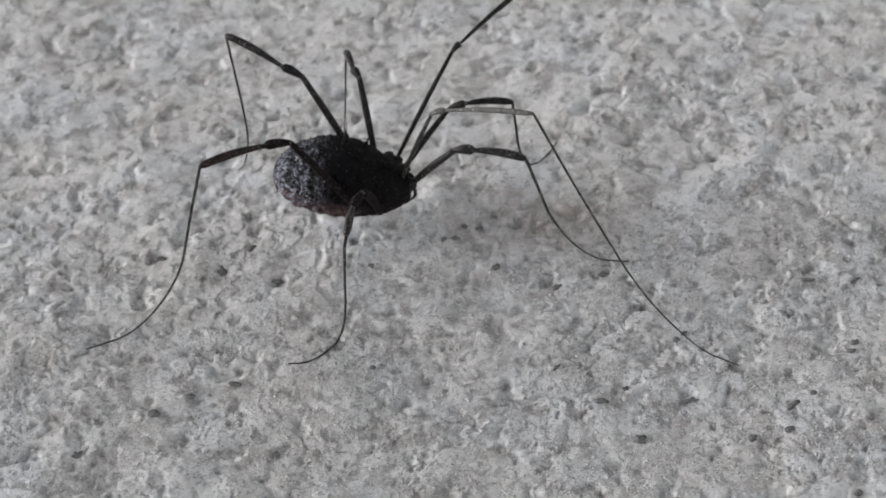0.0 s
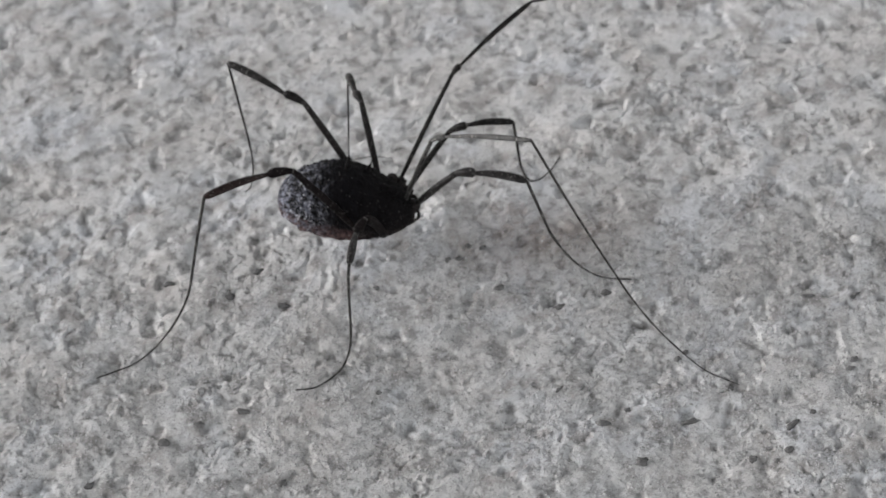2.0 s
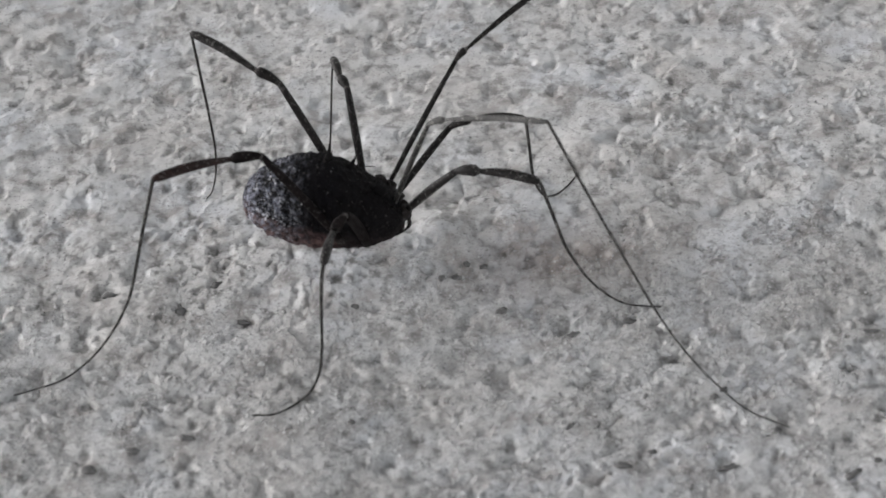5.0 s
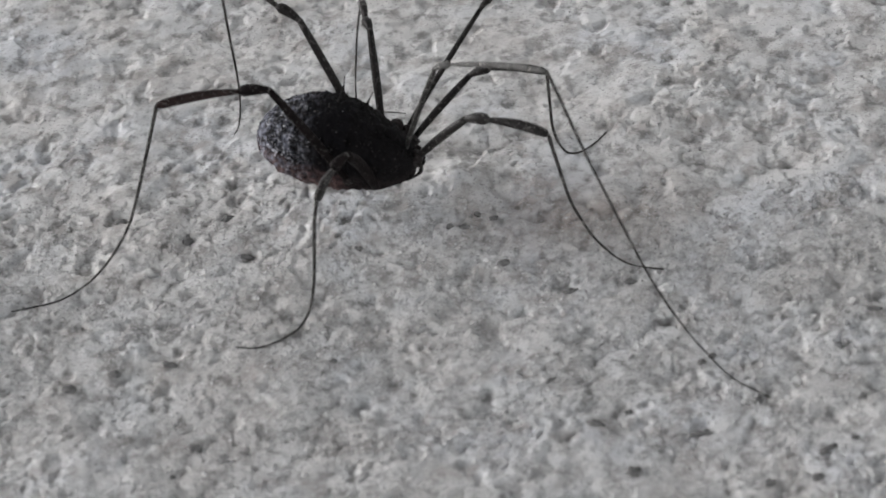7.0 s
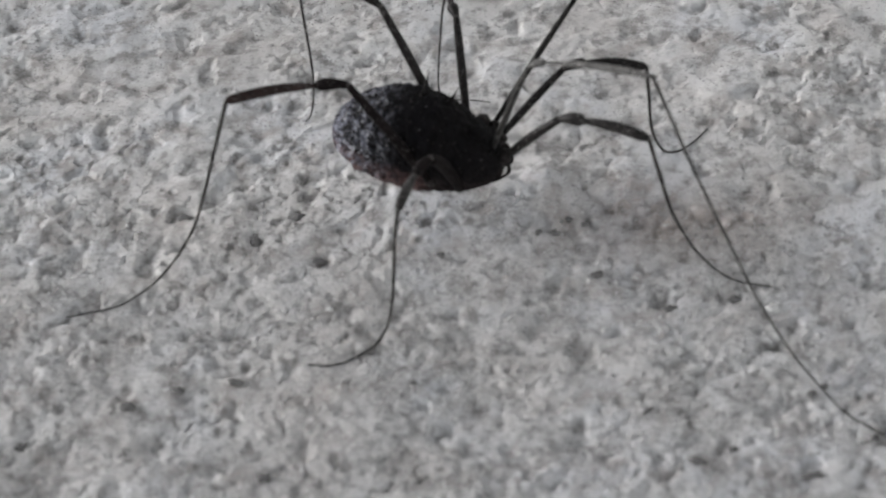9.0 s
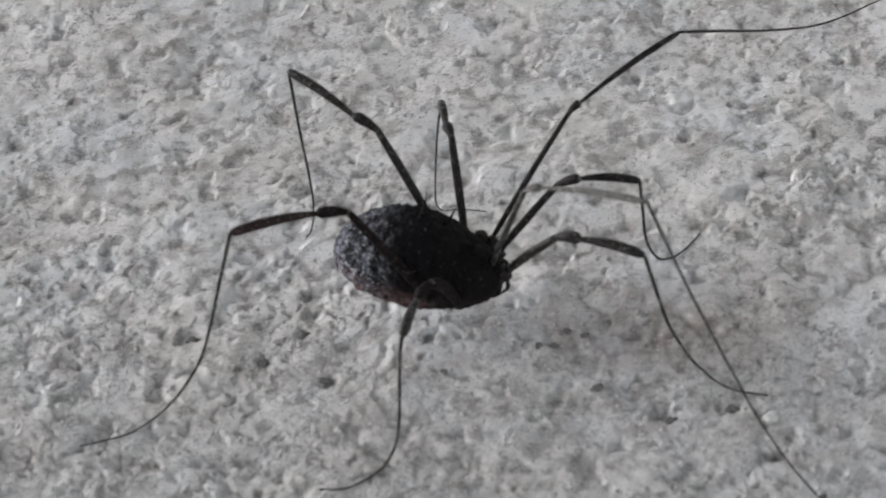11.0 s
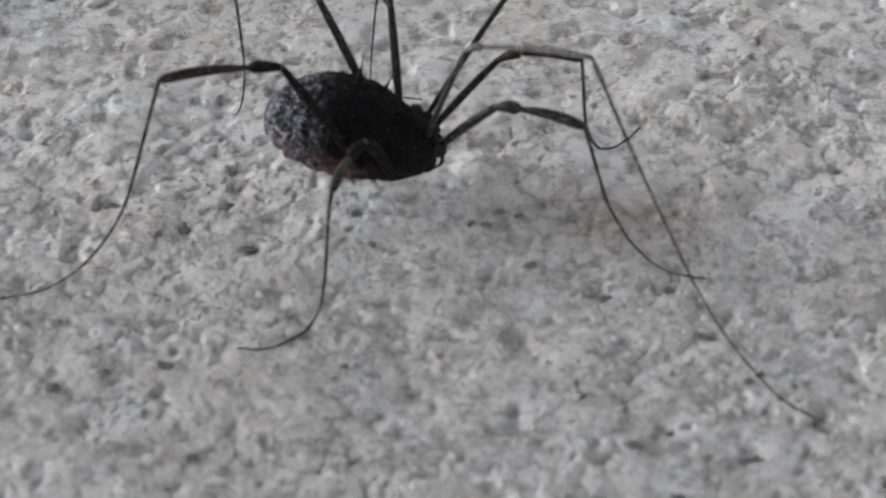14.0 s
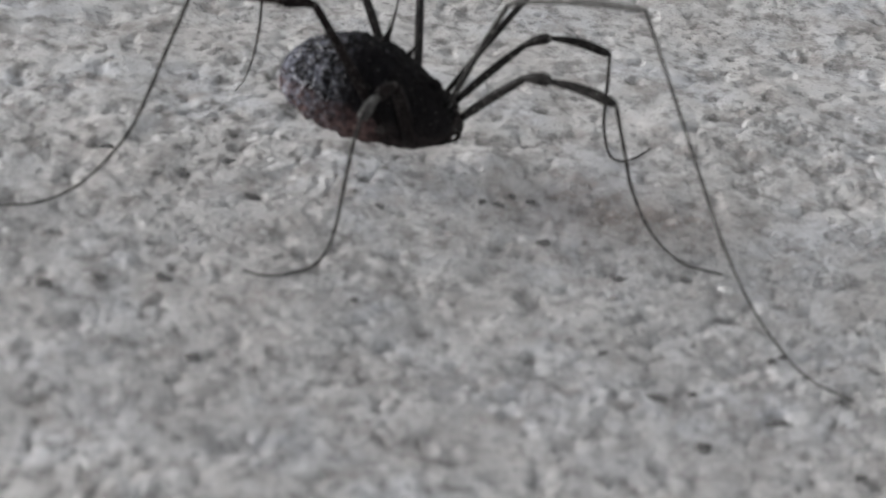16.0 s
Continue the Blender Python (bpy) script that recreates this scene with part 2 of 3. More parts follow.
def steep(v, lo, hi):
    """0 below lo, 1 above hi, smooth between."""
    t = np.clip((v - lo) / (hi - lo), 0, 1)
    return t * t * (3 - 2 * t)


def fine_relief(x, y):
    """Lumps of mortar, ragged pores between them, and grit."""
    wx = x + 0.13 * grain_noise(x, y, 0.55, 71) + 0.05 * grain_noise(x, y, 0.25, 73)
    wy = y + 0.13 * grain_noise(x, y, 0.55, 72) + 0.05 * grain_noise(x, y, 0.25, 74)
    n = lambda size, seed: grain_noise(wx, wy, size, seed)  # noqa: E731
    lumps = 0.045 * n(1.4, 19) + 0.028 * n(0.75, 7) + 0.050 * np.sqrt(n(1.0, 81) ** 2 + 0.03) + 0.030 * np.sqrt(n(0.55, 83) ** 2 + 0.03)
    pores = steep(0.78 * n(0.95, 11) + 0.42 * n(0.50, 17) + 0.10 * n(0.24, 37), 0.18, 0.90)
    swarm = steep(n(1.8, 57) + 0.4 * n(0.8, 59), -0.5, 0.7)
    small = steep(n(0.36, 51) + 0.35 * n(0.19, 53), 0.42, 0.80)
    tiny = steep(grain_noise(x, y, 0.17, 61) + 0.4 * n(0.30, 63), 0.45, 0.80)
    grit = steep(n(0.26, 29) + 0.5 * grain_noise(x, y, 0.14, 31), 0.5, 1.1)
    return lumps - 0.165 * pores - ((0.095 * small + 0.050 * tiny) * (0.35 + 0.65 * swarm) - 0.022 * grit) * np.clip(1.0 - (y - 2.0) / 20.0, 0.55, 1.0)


def height(x, y, fine=True):
    """The concrete's height in millimetres."""
    x, y = np.asarray(x, float), np.asarray(y, float)
    n = lambda size, seed: grain_noise(x, y, size, seed)  # noqa: E731
    h = 0.20 * n(8.0, 3) + 0.09 * n(2.6, 5)
    if fine:
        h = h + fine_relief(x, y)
    for cx, cy, a, b, turn, depth in DENTS:
        c, s = math.cos(radians(turn)), math.sin(radians(turn))
        u, v = ((x - cx) * c + (y - cy) * s) / a, ((y - cy) * c - (x - cx) * s) / b
        h = h - (0.55 if depth > 0 else 1.0) * depth * np.exp(-(u * u + v * v)) * (1 + 0.6 * n(0.3, 23) * (depth > 0))
    for cx, cy, a, b in HOLLOWS:
        u, v = (x - cx) / a, (y - cy) / b
        h = h - 0.40 * min(a, b) * np.exp(-((u * u + v * v) ** 1.5)) * (1 + 0.5 * n(0.3, 23))
    return h


def spread(lo, hi, step):
    """Even steps from lo to hi, then ever wider ones out to some metres."""
    inner = np.arange(lo, hi + step / 2, step)
    wide = step * 1.14 ** np.arange(1, 74)
    out = np.cumsum(wide)
    return np.concatenate([lo - out[::-1], inner, hi + out])


def sheet_mesh(name, xs, ys, zs, material):
    nx, ny = len(xs), len(ys)
    gx, gy = np.meshgrid(xs, ys)
    co = np.stack([gx, gy, zs], -1).reshape(-1, 3) * MM
    i = np.arange(nx * ny).reshape(ny, nx)
    quads = np.stack([i[:-1, :-1], i[:-1, 1:], i[1:, 1:], i[1:, :-1]], -1).reshape(-1, 4)
    me = bpy.data.meshes.new(name)
    me.vertices.add(len(co))
    me.vertices.foreach_set("co", co.ravel())
    me.loops.add(quads.size)
    me.loops.foreach_set("vertex_index", quads.ravel())
    me.polygons.add(len(quads))
    me.polygons.foreach_set("loop_start", np.arange(len(quads)) * 4)
    me.polygons.foreach_set("use_smooth", np.ones(len(quads), bool))
    me.update(calc_edges=True)
    me.materials.append(material)
    return me


XS, YS = spread(-21, 30, 0.055), spread(-22, 19, 0.055)
GX, GY = np.meshgrid(XS, YS)
far_off = np.maximum(np.abs(GX - 4), np.abs(GY)) > 60
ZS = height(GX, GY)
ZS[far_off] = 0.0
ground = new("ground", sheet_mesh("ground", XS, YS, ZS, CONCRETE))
tagged(ground, "rough light grey cast concrete with dents and pits", "ground", kind="structure")


def slab(name, lo, hi, material, label, category):
    bm = bmesh.new()
    bmesh.ops.create_cube(bm, size=1.0)
    for v in bm.verts:
        v.co = [a + (b - a) * (c + 0.5) for a, b, c in zip(lo, hi, v.co)]
    me = bpy.data.meshes.new(name)
    bm.to_mesh(me)
    bm.free()
    me.materials.append(material)
    return tagged(new(name, me), label, category, kind="structure")


# unseen slab added to block the high sky; light comes in low around it
PLASTER = plaster_material()
slab("ceiling", (-2.6, -2.4, 2.4), (3.4, 4.2, 2.6), PLASTER, "plain unseen slab added overhead to block the high sky", "ceiling")


def lump(bm, x, y, z, rx, ry, rz, turn, rough, rng, sub=1):
    """A rough grain of stone added to bm."""
    made = bmesh.ops.create_icosphere(bm, subdivisions=sub, radius=1.0)["verts"]
    c, s = math.cos(turn), math.sin(turn)
    for v in made:
        k = 1 + rough * rng.uniform(-1, 1)
        a, b, w = v.co.x * rx * k, v.co.y * ry * k, v.co.z * rz * k
        v.co = ((x + a * c - b * s) * MM, (y + a * s + b * c) * MM, (z + w) * MM)


def stone(name, x, y, rx, ry, rz, turn, material, label, category, group, seed, sunk=0.35):
    rng = random.Random(seed)
    bm = bmesh.new()
    lump(bm, 0, 0, 0, rx, ry, rz, radians(turn), 0.42, rng, 2)
    me = bpy.data.meshes.new(name)
    bm.to_mesh(me)
    bm.free()
    for p in me.polygons:
        p.use_smooth = True
    me.materials.append(material)
    ob = new(name, me)
    ob.location = (x * MM, y * MM, (float(height(x, y)) + rz * (1 - 2 * sunk)) * MM)
    return tagged(ob, label, category, group)


# ---------------------------------------------------------------- harvestman
HEADING = radians(-14)
BODY_O = Vector((0.88, -1.33, 3.0))      # middle of the back, millimetres
harvestman = new("harvestman")
harvestman.empty_display_size = 0.001
tagged(harvestman, "black and grey harvestman standing on eight long thin legs on concrete", "harvestman")


def part(name, bm, material, parent, label="", smooth=True):
    me = bpy.data.meshes.new(name)
    bmesh.ops.recalc_face_normals(bm, faces=bm.faces)
    bm.to_mesh(me)
    bm.free()
    for p in me.polygons:
        p.use_smooth = smooth
    me.materials.append(material)
    ob = new(name, me)
    ob.parent = parent
    return tagged(ob, label)


def spline(points, steps):
    """A smooth line through the points."""
    pts = [Vector(p) for p in points]
    pts = [pts[0] * 2 - pts[1], *pts, pts[-1] * 2 - pts[-2]]
    out = []
    for i in range(1, len(pts) - 2):
        p0, p1, p2, p3 = pts[i - 1 : i + 3]
        for k in range(steps):
            t = k / steps
            out.append(0.5 * ((2 * p1) + (p2 - p0) * t + (2 * p0 - 5 * p1 + 4 * p2 - p3) * t * t + (3 * p1 - p0 - 3 * p2 + p3) * t**3))
    return out + [pts[-2]]


def tube(bm, line, radius, sides=10, origin=Vector((0, 0, 0))):
    """A closed tube along a line; radius(s) with s from 0 to 1. Millimetres in, metres out."""
    rings, up = [], Vector((0.13, 0.31, 0.94))
    for i, p in enumerate(line):
        d = (line[min(i + 1, len(line) - 1)] - line[max(i - 1, 0)]).normalized()
        a = d.cross(up)
        a = (a if a.length > 0.05 else d.cross(Vector((1, 0, 0)))).normalized()
        b = d.cross(a)
        r = radius(i / (len(line) - 1))
        rings.append([bm.verts.new((p + r * (math.cos(k * math.tau / sides) * a + math.sin(k * math.tau / sides) * b) - origin) * MM) for k in range(sides)])
    for r0, r1 in zip(rings, rings[1:]):
        for k in range(sides):
            bm.faces.new((r0[k], r0[(k + 1) % sides], r1[(k + 1) % sides], r1[k]))
    for ring, p in ((rings[0][::-1], line[0]), (rings[-1], line[-1])):
        bm.faces.new(ring)


def spikes(bm, line, radius, count, length, rng, start=0.08):
    """Short stiff spines standing off a leg segment."""
    for _ in range(count):
        s = rng.uniform(start, 0.97)
        f = s * (len(line) - 1)
        i = min(int(f), len(line) - 2)
        p = line[i].lerp(line[i + 1], f - i)
        d = (line[i + 1] - line[i]).normalized()
        side = Vector((rng.uniform(-1, 1), rng.uniform(-1, 1), rng.uniform(-1, 1)))
        side = (side - side.dot(d) * d).normalized()
        base = p + side * radius(s) * 0.9
        tip = base + (side * 0.8 + d * 0.7).normalized() * length * rng.uniform(0.6, 1.2)
        across = d.cross(side)
        w = 0.012
        vs = [bm.verts.new(q * MM) for q in (base + d * w, base - d * w * 0.5 + across * w, base - d * w * 0.5 - across * w, tip)]
        for tri in ((0, 1, 3), (1, 2, 3), (2, 0, 3)):
            bm.faces.new([vs[k] for k in tri])


def bent(a, b, sag, n=9):
    """A slightly bowed line from a to b."""
    a, b = Vector(a), Vector(b)
    return [a.lerp(b, k / n) + Vector((0, 0, sag * math.sin(math.pi * k / n))) for k in range(n + 1)]


def leg(coxa, base, femur, patella, knee, foot, thick, femur_mat, tibia_mat, seed, grounded=True, bow=0.07, arch=0.13, tarsus_mat=None, shin=1.0, stout=1.0, patella_mat=None):
    """coxa to foot: the joints; foot: the points through which metatarsus and tarsus run."""
    rng = random.Random(seed)
    V = Vector
    bm = bmesh.new()
    line = bent(coxa, base, 0.0, 16)
    swell = lambda s: float(np.interp(s, (0, 0.30, 0.62, 0.70, 0.86, 1.0), (0.44, 0.46, 0.34, 0.27, 0.31, 0.09)))  # noqa: E731
    tube(bm, line, lambda s: swell(s) * (0.6 + 0.4 * min(thick, 1.0)), 14)
    spikes(bm, line, lambda s: swell(s) * 0.95, 16, 0.07, rng, 0.3)
    holder = part("leg", bm, CARAPACE, harvestman, "long thin jointed leg")
    bm = bmesh.new()
    line = bent(base, femur, bow)
    rad = lambda s: stout * thick * (0.085 + 0.045 * math.sin(math.pi * min(1, 0.15 + s * 0.8)) + 0.012 * s)  # noqa: E731
    tube(bm, line, rad)
    spikes(bm, line, rad, 34, 0.07, rng)
    part("femur", bm, femur_mat, holder)
    bm = bmesh.new()
    line = bent(femur, patella, 0.07, 10)
    rad = lambda s: thick * float(np.interp(s, (0, 0.15, 0.45, 0.75, 0.92, 1.0), (0.095, 0.120, 0.160, 0.178, 0.155, 0.095)))  # noqa: E731
    tube(bm, line, rad)
    spikes(bm, line, rad, 8, 0.06, rng)
    part("patella", bm, patella_mat or femur_mat, holder)
    bm = bmesh.new()
    line = bent(patella, knee, arch, 16)
    rad = lambda s: thick * float(np.interp(s, (0, 0.10, 0.35, 0.60, 0.86, 0.96, 1.0), (0.072, 0.094, 0.130, 0.150, 0.142, 0.120, 0.080)))  # noqa: E731
    tube(bm, line, rad)
    spikes(bm, line, rad, 34, 0.06, rng)
    part("tibia", bm, tibia_mat, holder)
    for a, b in ((Vector(femur), Vector(patella)), (Vector(patella), Vector(knee))):
        d = (b - a).normalized()
        bm = bmesh.new()
        tube(bm, [a + d * (k - 2.5) * 0.028 for k in range(5)], lambda s: thick * (0.084 + 0.016 * math.sin(math.pi * s)), 10)
        part("joint", bm, JOINT, holder, "pale ring at the joint")
    line = spline([knee, *foot], 7)
    if grounded:
        for p in line:
            low = float(height(p.x, p.y, False)) + 0.05
            if p.z < 0.5:
                p.z = max(low, p.z + (low - 0.05) * (1 - max(0, p.z) / 0.5))
    cut = int(len(line) * 0.42)
    bm = bmesh.new()
    tube(bm, line[: cut + 1], lambda s: shin * thick ** 0.5 * (0.068 - 0.018 * s), 8)
    part("metatarsus", bm, tarsus_mat or tibia_mat, holder)
    bm = bmesh.new()
    rest = line[cut:]
    tube(bm, rest, lambda s: shin * thick ** 0.5 * (0.050 - 0.024 * s) * (1 + 0.10 * math.sin(s * 150)), 8)
    spikes(bm, rest, lambda s: 0.03, 30, 0.045, rng)
    part("tarsus", bm, tarsus_mat or TARSUS, holder, "thin curved many-jointed tarsus")


# body stations: along the body, middle height, half-height, half-width
STATIONS = [(-3.60, 3.12, 0.12, 0.14), (-3.51, 3.12, 0.43, 0.50), (-3.25, 3.14, 0.82, 0.96), (-2.65, 3.20, 1.28, 1.46), (-1.80, 3.21, 1.65, 1.80),
            (-0.85, 3.18, 1.84, 1.97), (0.15, 3.08, 1.78, 1.95), (0.95, 2.90, 1.55, 1.80), (1.70, 2.70, 1.30, 1.48), (2.30, 2.60, 0.98, 1.12),
            (2.68, 2.50, 0.58, 0.80), (2.86, 2.46, 0.32, 0.48), (2.94, 2.44, 0.10, 0.15)]


def station(u):
    """Middle height, half-height and half-width of the body at u, smoothly."""
    pts = spline([Vector(s[:3]) for s in STATIONS], 6)
    wid = spline([Vector((s[0], s[3], 0)) for s in STATIONS], 6)
    px, wx = [p.x for p in pts], [p.x for p in wid]
    return (float(np.interp(u, px, [p.y for p in pts])), float(np.interp(u, px, [p.z for p in pts])), float(np.interp(u, wx, [p.y for p in wid])))


def on_body(u, ang, lift=0.0):
    """A place on the body's skin; ang from the near side over the back."""
    zc, h, w = station(u)
    l, z = math.cos(ang) * (w + lift), zc + math.sin(ang) * (h + lift)
    return Vector((u, l, z - BODY_O.z))


TURN = Matrix.Rotation(HEADING, 4, "Z")


def body_shell(name, u0, u1, n, material, label, groove=None):
    bm, rings, sides = bmesh.new(), [], 110
    for i in range(n + 1):
        u = u0 + (u1 - u0) * i / n
        ring = []
        for k in range(sides):
            a = math.tau * k / sides
            lift = groove(u, a) if groove else 0.0
            lift += 0.08 * noise.noise((u * 2.0, math.cos(a) * 4, math.sin(a) * 4)) + 0.09 * noise.noise((u * 5, math.cos(a) * 10, math.sin(a) * 10)) + 0.05 * noise.noise((u * 13, math.cos(a) * 24, math.sin(a) * 24))
            ring.append(bm.verts.new(on_body(u, a, lift) * MM))
        rings.append(ring)
    for r0, r1 in zip(rings, rings[1:]):
        for k in range(sides):
            bm.faces.new((r0[k], r0[(k + 1) % sides], r1[(k + 1) % sides], r1[k]))
    bm.faces.new(rings[0])
    bm.faces.new(rings[-1])
    ob = part(name, bm, material, harvestman, label)
    ob.matrix_local = Matrix.Translation(BODY_O * MM) @ TURN
    return ob


def segments(u, a):
    """Grooves between the abdomen's segments and the fold along its flank."""
    g = sum(-0.035 * math.exp(-(((u - c) / 0.07) ** 2)) for c in (-3.2, -2.65, -2.05, -1.4, -0.7, 0.0)) * (1.0 + 0.9 * noise.noise((u, a * 2.0, 3.0)))
    flank = math.sin(a)
    pleats = 0.035 * math.sin(u * 7.0 + 2.6 * noise.noise((u * 0.9, math.cos(a) * 2, math.sin(a) * 2)) + 1.5 * math.sin(3 * a)) * min(1, max(0, (-0.15 - flank) / 0.3))
    return g + pleats - 0.13 * math.exp(-(((flank + 0.36) / 0.10) ** 2))


abdomen = body_shell("abdomen", -3.60, 0.62, 130, ABDOMEN, "granular black abdomen, grey behind and reddish below", segments)
carapace = body_shell("carapace", 0.55, 2.94, 60, CARAPACE_SKIN, "matt black bumpy carapace", lambda u, a: -0.035 * math.exp(-(((u - 0.6) / 0.10) ** 2)) - 0.03 * math.exp(-(((u - 1.5) / 0.08) ** 2)))

# pale granules and dark tubercles on the back
rng = random.Random(5)
bm = bmesh.new()
for _ in range(110):
    u = rng.uniform(-3.4, 0.4)
    a = rng.uniform(-0.35, math.pi + 0.35) if rng.random() < 0.8 else rng.uniform(0, math.tau)
    if rng.random() > 0.35 + 0.65 * (0.4 - u) / 4:
        continue
    p = on_body(u, a, 0.01)
    r = rng.uniform(0.008, 0.019)
    for v in bmesh.ops.create_icosphere(bm, subdivisions=1, radius=r * MM)["verts"]:
        v.co += p * MM
# larger pale beads stand in for specular highlights on the back
for _ in range(34):
    p = on_body(rng.uniform(-3.1, -0.6), rng.uniform(1.4, 3.3) + math.pi * (rng.random() < 0.5), 0.02)
    r = rng.uniform(0.026, 0.048)
    for v in bmesh.ops.create_icosphere(bm, subdivisions=1, radius=r * MM)["verts"]:
        v.co += p * MM
part("granulation", bm, GRANULE, harvestman, "pale grains on the back, the larger ones as painted glints").matrix_local = Matrix.Translation(BODY_O * MM) @ TURN
bm = bmesh.new()
for _ in range(300):
    u, a = rng.uniform(-2.6, 2.7), rng.uniform(0.1, math.pi - 0.1)
    p = on_body(u, a, -0.01)
    r = rng.uniform(0.028, 0.06)
    for v in bmesh.ops.create_icosphere(bm, subdivisions=1, radius=r * MM)["verts"]:
        v.co += p * MM
part("tubercle_crust", bm, CARAPACE, harvestman, "small black bumps on the back").matrix_local = Matrix.Translation(BODY_O * MM) @ TURN


def spine(u, ang, lean, size):
    p = on_body(u, ang, -0.05)
    out = (on_body(u, ang, 1.0) - on_body(u, ang, 0.0)).normalized()
    tip = p + (out + Vector((lean, 0, 0))).normalized() * size
    bm = bmesh.new()
    tube(bm, [p.lerp(tip, k / 6) for k in range(7)], lambda s: 0.19 * size ** 0.7 * (1 - s) ** 2.6 + 0.016, 9)
    part("spine", bm, SPINE, harvestman, "sharp black spine").matrix_local = Matrix.Translation(BODY_O * MM) @ TURN


for u, ang, lean, size in ((-0.06, 1.24, 0.10, 1.0), (0.0, 1.0, 0.0, 0.30), (0.80, 1.12, 0.45, 0.74), (1.0, 1.0, 0.2, 0.25),
                           (-0.75, 1.35, 0.0, 0.22), (2.55, 1.9, 0.9, 0.34), (2.55, 1.25, 0.9, 0.34), (2.75, 1.57, 0.9, 0.30)):
    spine(u, ang, lean, size)

# eye hump with its two eyes
bm = bmesh.new()
for v in bmesh.ops.create_icosphere(bm, subdivisions=3, radius=1.0)["verts"]:
    k = 1 + 0.10 * noise.noise(v.co * 5)
    v.co = Vector((v.co.x * 0.30 * k, v.co.y * 0.28 * k, v.co.z * 0.29 * k)) * MM
hump = part("eye_hump", bm, CARAPACE_SKIN, harvestman, "black hump that carries the eyes")
hump.matrix_local = Matrix.Translation(BODY_O * MM) @ TURN @ Matrix.Translation(on_body(2.05, 1.57, 0.0) * MM)
for side in (-1, 1):
    bm = bmesh.new()
    bmesh.ops.create_icosphere(bm, subdivisions=3, radius=0.10 * MM)
    part("eye", bm, EYE, hump, "glossy black eye").matrix_local = Matrix.Translation((0.04 * MM, side * 0.19 * MM, 0.08 * MM))


def palp(points, thick):
    rng = random.Random(len(points))
    bm = bmesh.new()
    line = spline(points, 5)
    rad = lambda s: thick * (1.0 - 0.5 * s) * (1 + 0.15 * math.sin(s * 14))  # noqa: E731
    tube(bm, line, rad, 9)
    spikes(bm, line, rad, 14, 0.06, rng)
    part("pedipalp", bm, CARAPACE, harvestman, "short bent black pedipalp")


palp([(3.2, -2.1, 2.35), (3.65, -2.05, 2.50), (3.93, -1.97, 2.36), (3.98, -1.95, 2.10), (3.92, -1.99, 1.92), (3.70, -2.12, 1.84), (3.35, -2.25, 1.76)], 0.105)
palp([(3.5, -1.0, 2.3), (3.85, -1.0, 2.45), (4.05, -1.2, 2.2), (4.0, -1.3, 1.85), (3.7, -1.35, 1.75), (3.4, -1.4, 1.65)], 0.11)
for dy in (-0.22, 0.22):
    bm = bmesh.new()
    tube(bm, spline([(3.3, -1.75 + dy, 2.35), (3.62, -1.82 + dy, 2.2), (3.55, -1.82 + dy, 1.85), (3.2, -1.8 + dy, 1.6)], 5), lambda s: 0.20 - 0.12 * s, 10)
    part("chelicera", bm, CARAPACE, harvestman, "black jaw under the head")
bm = bmesh.new()
for v in bmesh.ops.create_icosphere(bm, subdivisions=3, radius=1.0)["verts"]:
    v.co = (Vector((3.0, -0.05, 2.92)) + v.co * 0.27 * (1 + 0.2 * noise.noise(v.co * 3))) * MM
part("coxal_lobe", bm, CARAPACE, harvestman, "rounded black lobe at a leg base")

# eight legs: coxa, base, femur end, patella end, knee, then metatarsus and tarsus
leg((1.2, -0.3, 2.1), (1.42, 0.04, 3.0), (-0.65, 1.56, 7.15), (-1.52, 1.99, 7.57), (-3.98, 3.48, 8.72),
    [(-3.73, 2.45, 6.33), (-3.61, 2.26, 4.40), (-3.62, 2.36, 3.2), (-3.75, 2.65, 2.0), (-4.0, 3.1, 0.85), (-4.3, 3.6, 0.08)], 1.28, LEG_DARK, LEG_SPECK, 1, shin=0.85, patella_mat=LEG_DARK)
leg((2.2, -0.2, 2.0), (2.36, 0.34, 2.64), (2.06, 2.33, 6.03), (1.85, 3.1, 5.95), (1.63, 4.28, 6.15),
    [(1.45, 3.35, 5.4), (1.30, 2.95, 4.2), (1.16, 2.95, 2.82), (1.10, 3.4, 1.7), (1.25, 4.2, 0.6), (1.9, 4.8, 0.08), (3.0, 4.55, 0.06)], 1.26, LEG_DARK, LEG_SPECK, 2, shin=0.65, patella_mat=LEG_DARK)
leg((3.1, -0.6, 2.2), (3.46, 0.2, 2.69), (6.59, 2.67, 6.56), (7.05, 2.76, 7.0), (10.99, 5.29, 8.17),
    [(12.69, 6.59, 7.1), (14.49, 7.83, 6.04), (16.38, 9.02, 5.21), (17.7, 10.1, 4.75), (19.04, 11.16, 4.56), (20.6, 12.2, 4.5)], 0.92, LEG_DARK, LEG_DARK, 3, False)
leg((3.3, -0.9, 2.2), (3.78, -0.57, 2.72), (6.06, 0.86, 4.57), (6.91, 0.51, 5.12), (9.17, 0.75, 4.65),
    [(9.24, 0.48, 3.4), (9.31, 0.27, 2.2), (9.55, 0.45, 1.2), (9.93, 0.85, 0.42), (10.5, 1.35, 0.06), (11.0, 1.85, 0.06), (11.5, 2.5, 0.06)], 1.18, LEG_DARK, LEG_DARK, 4, tarsus_mat=TARSUS)
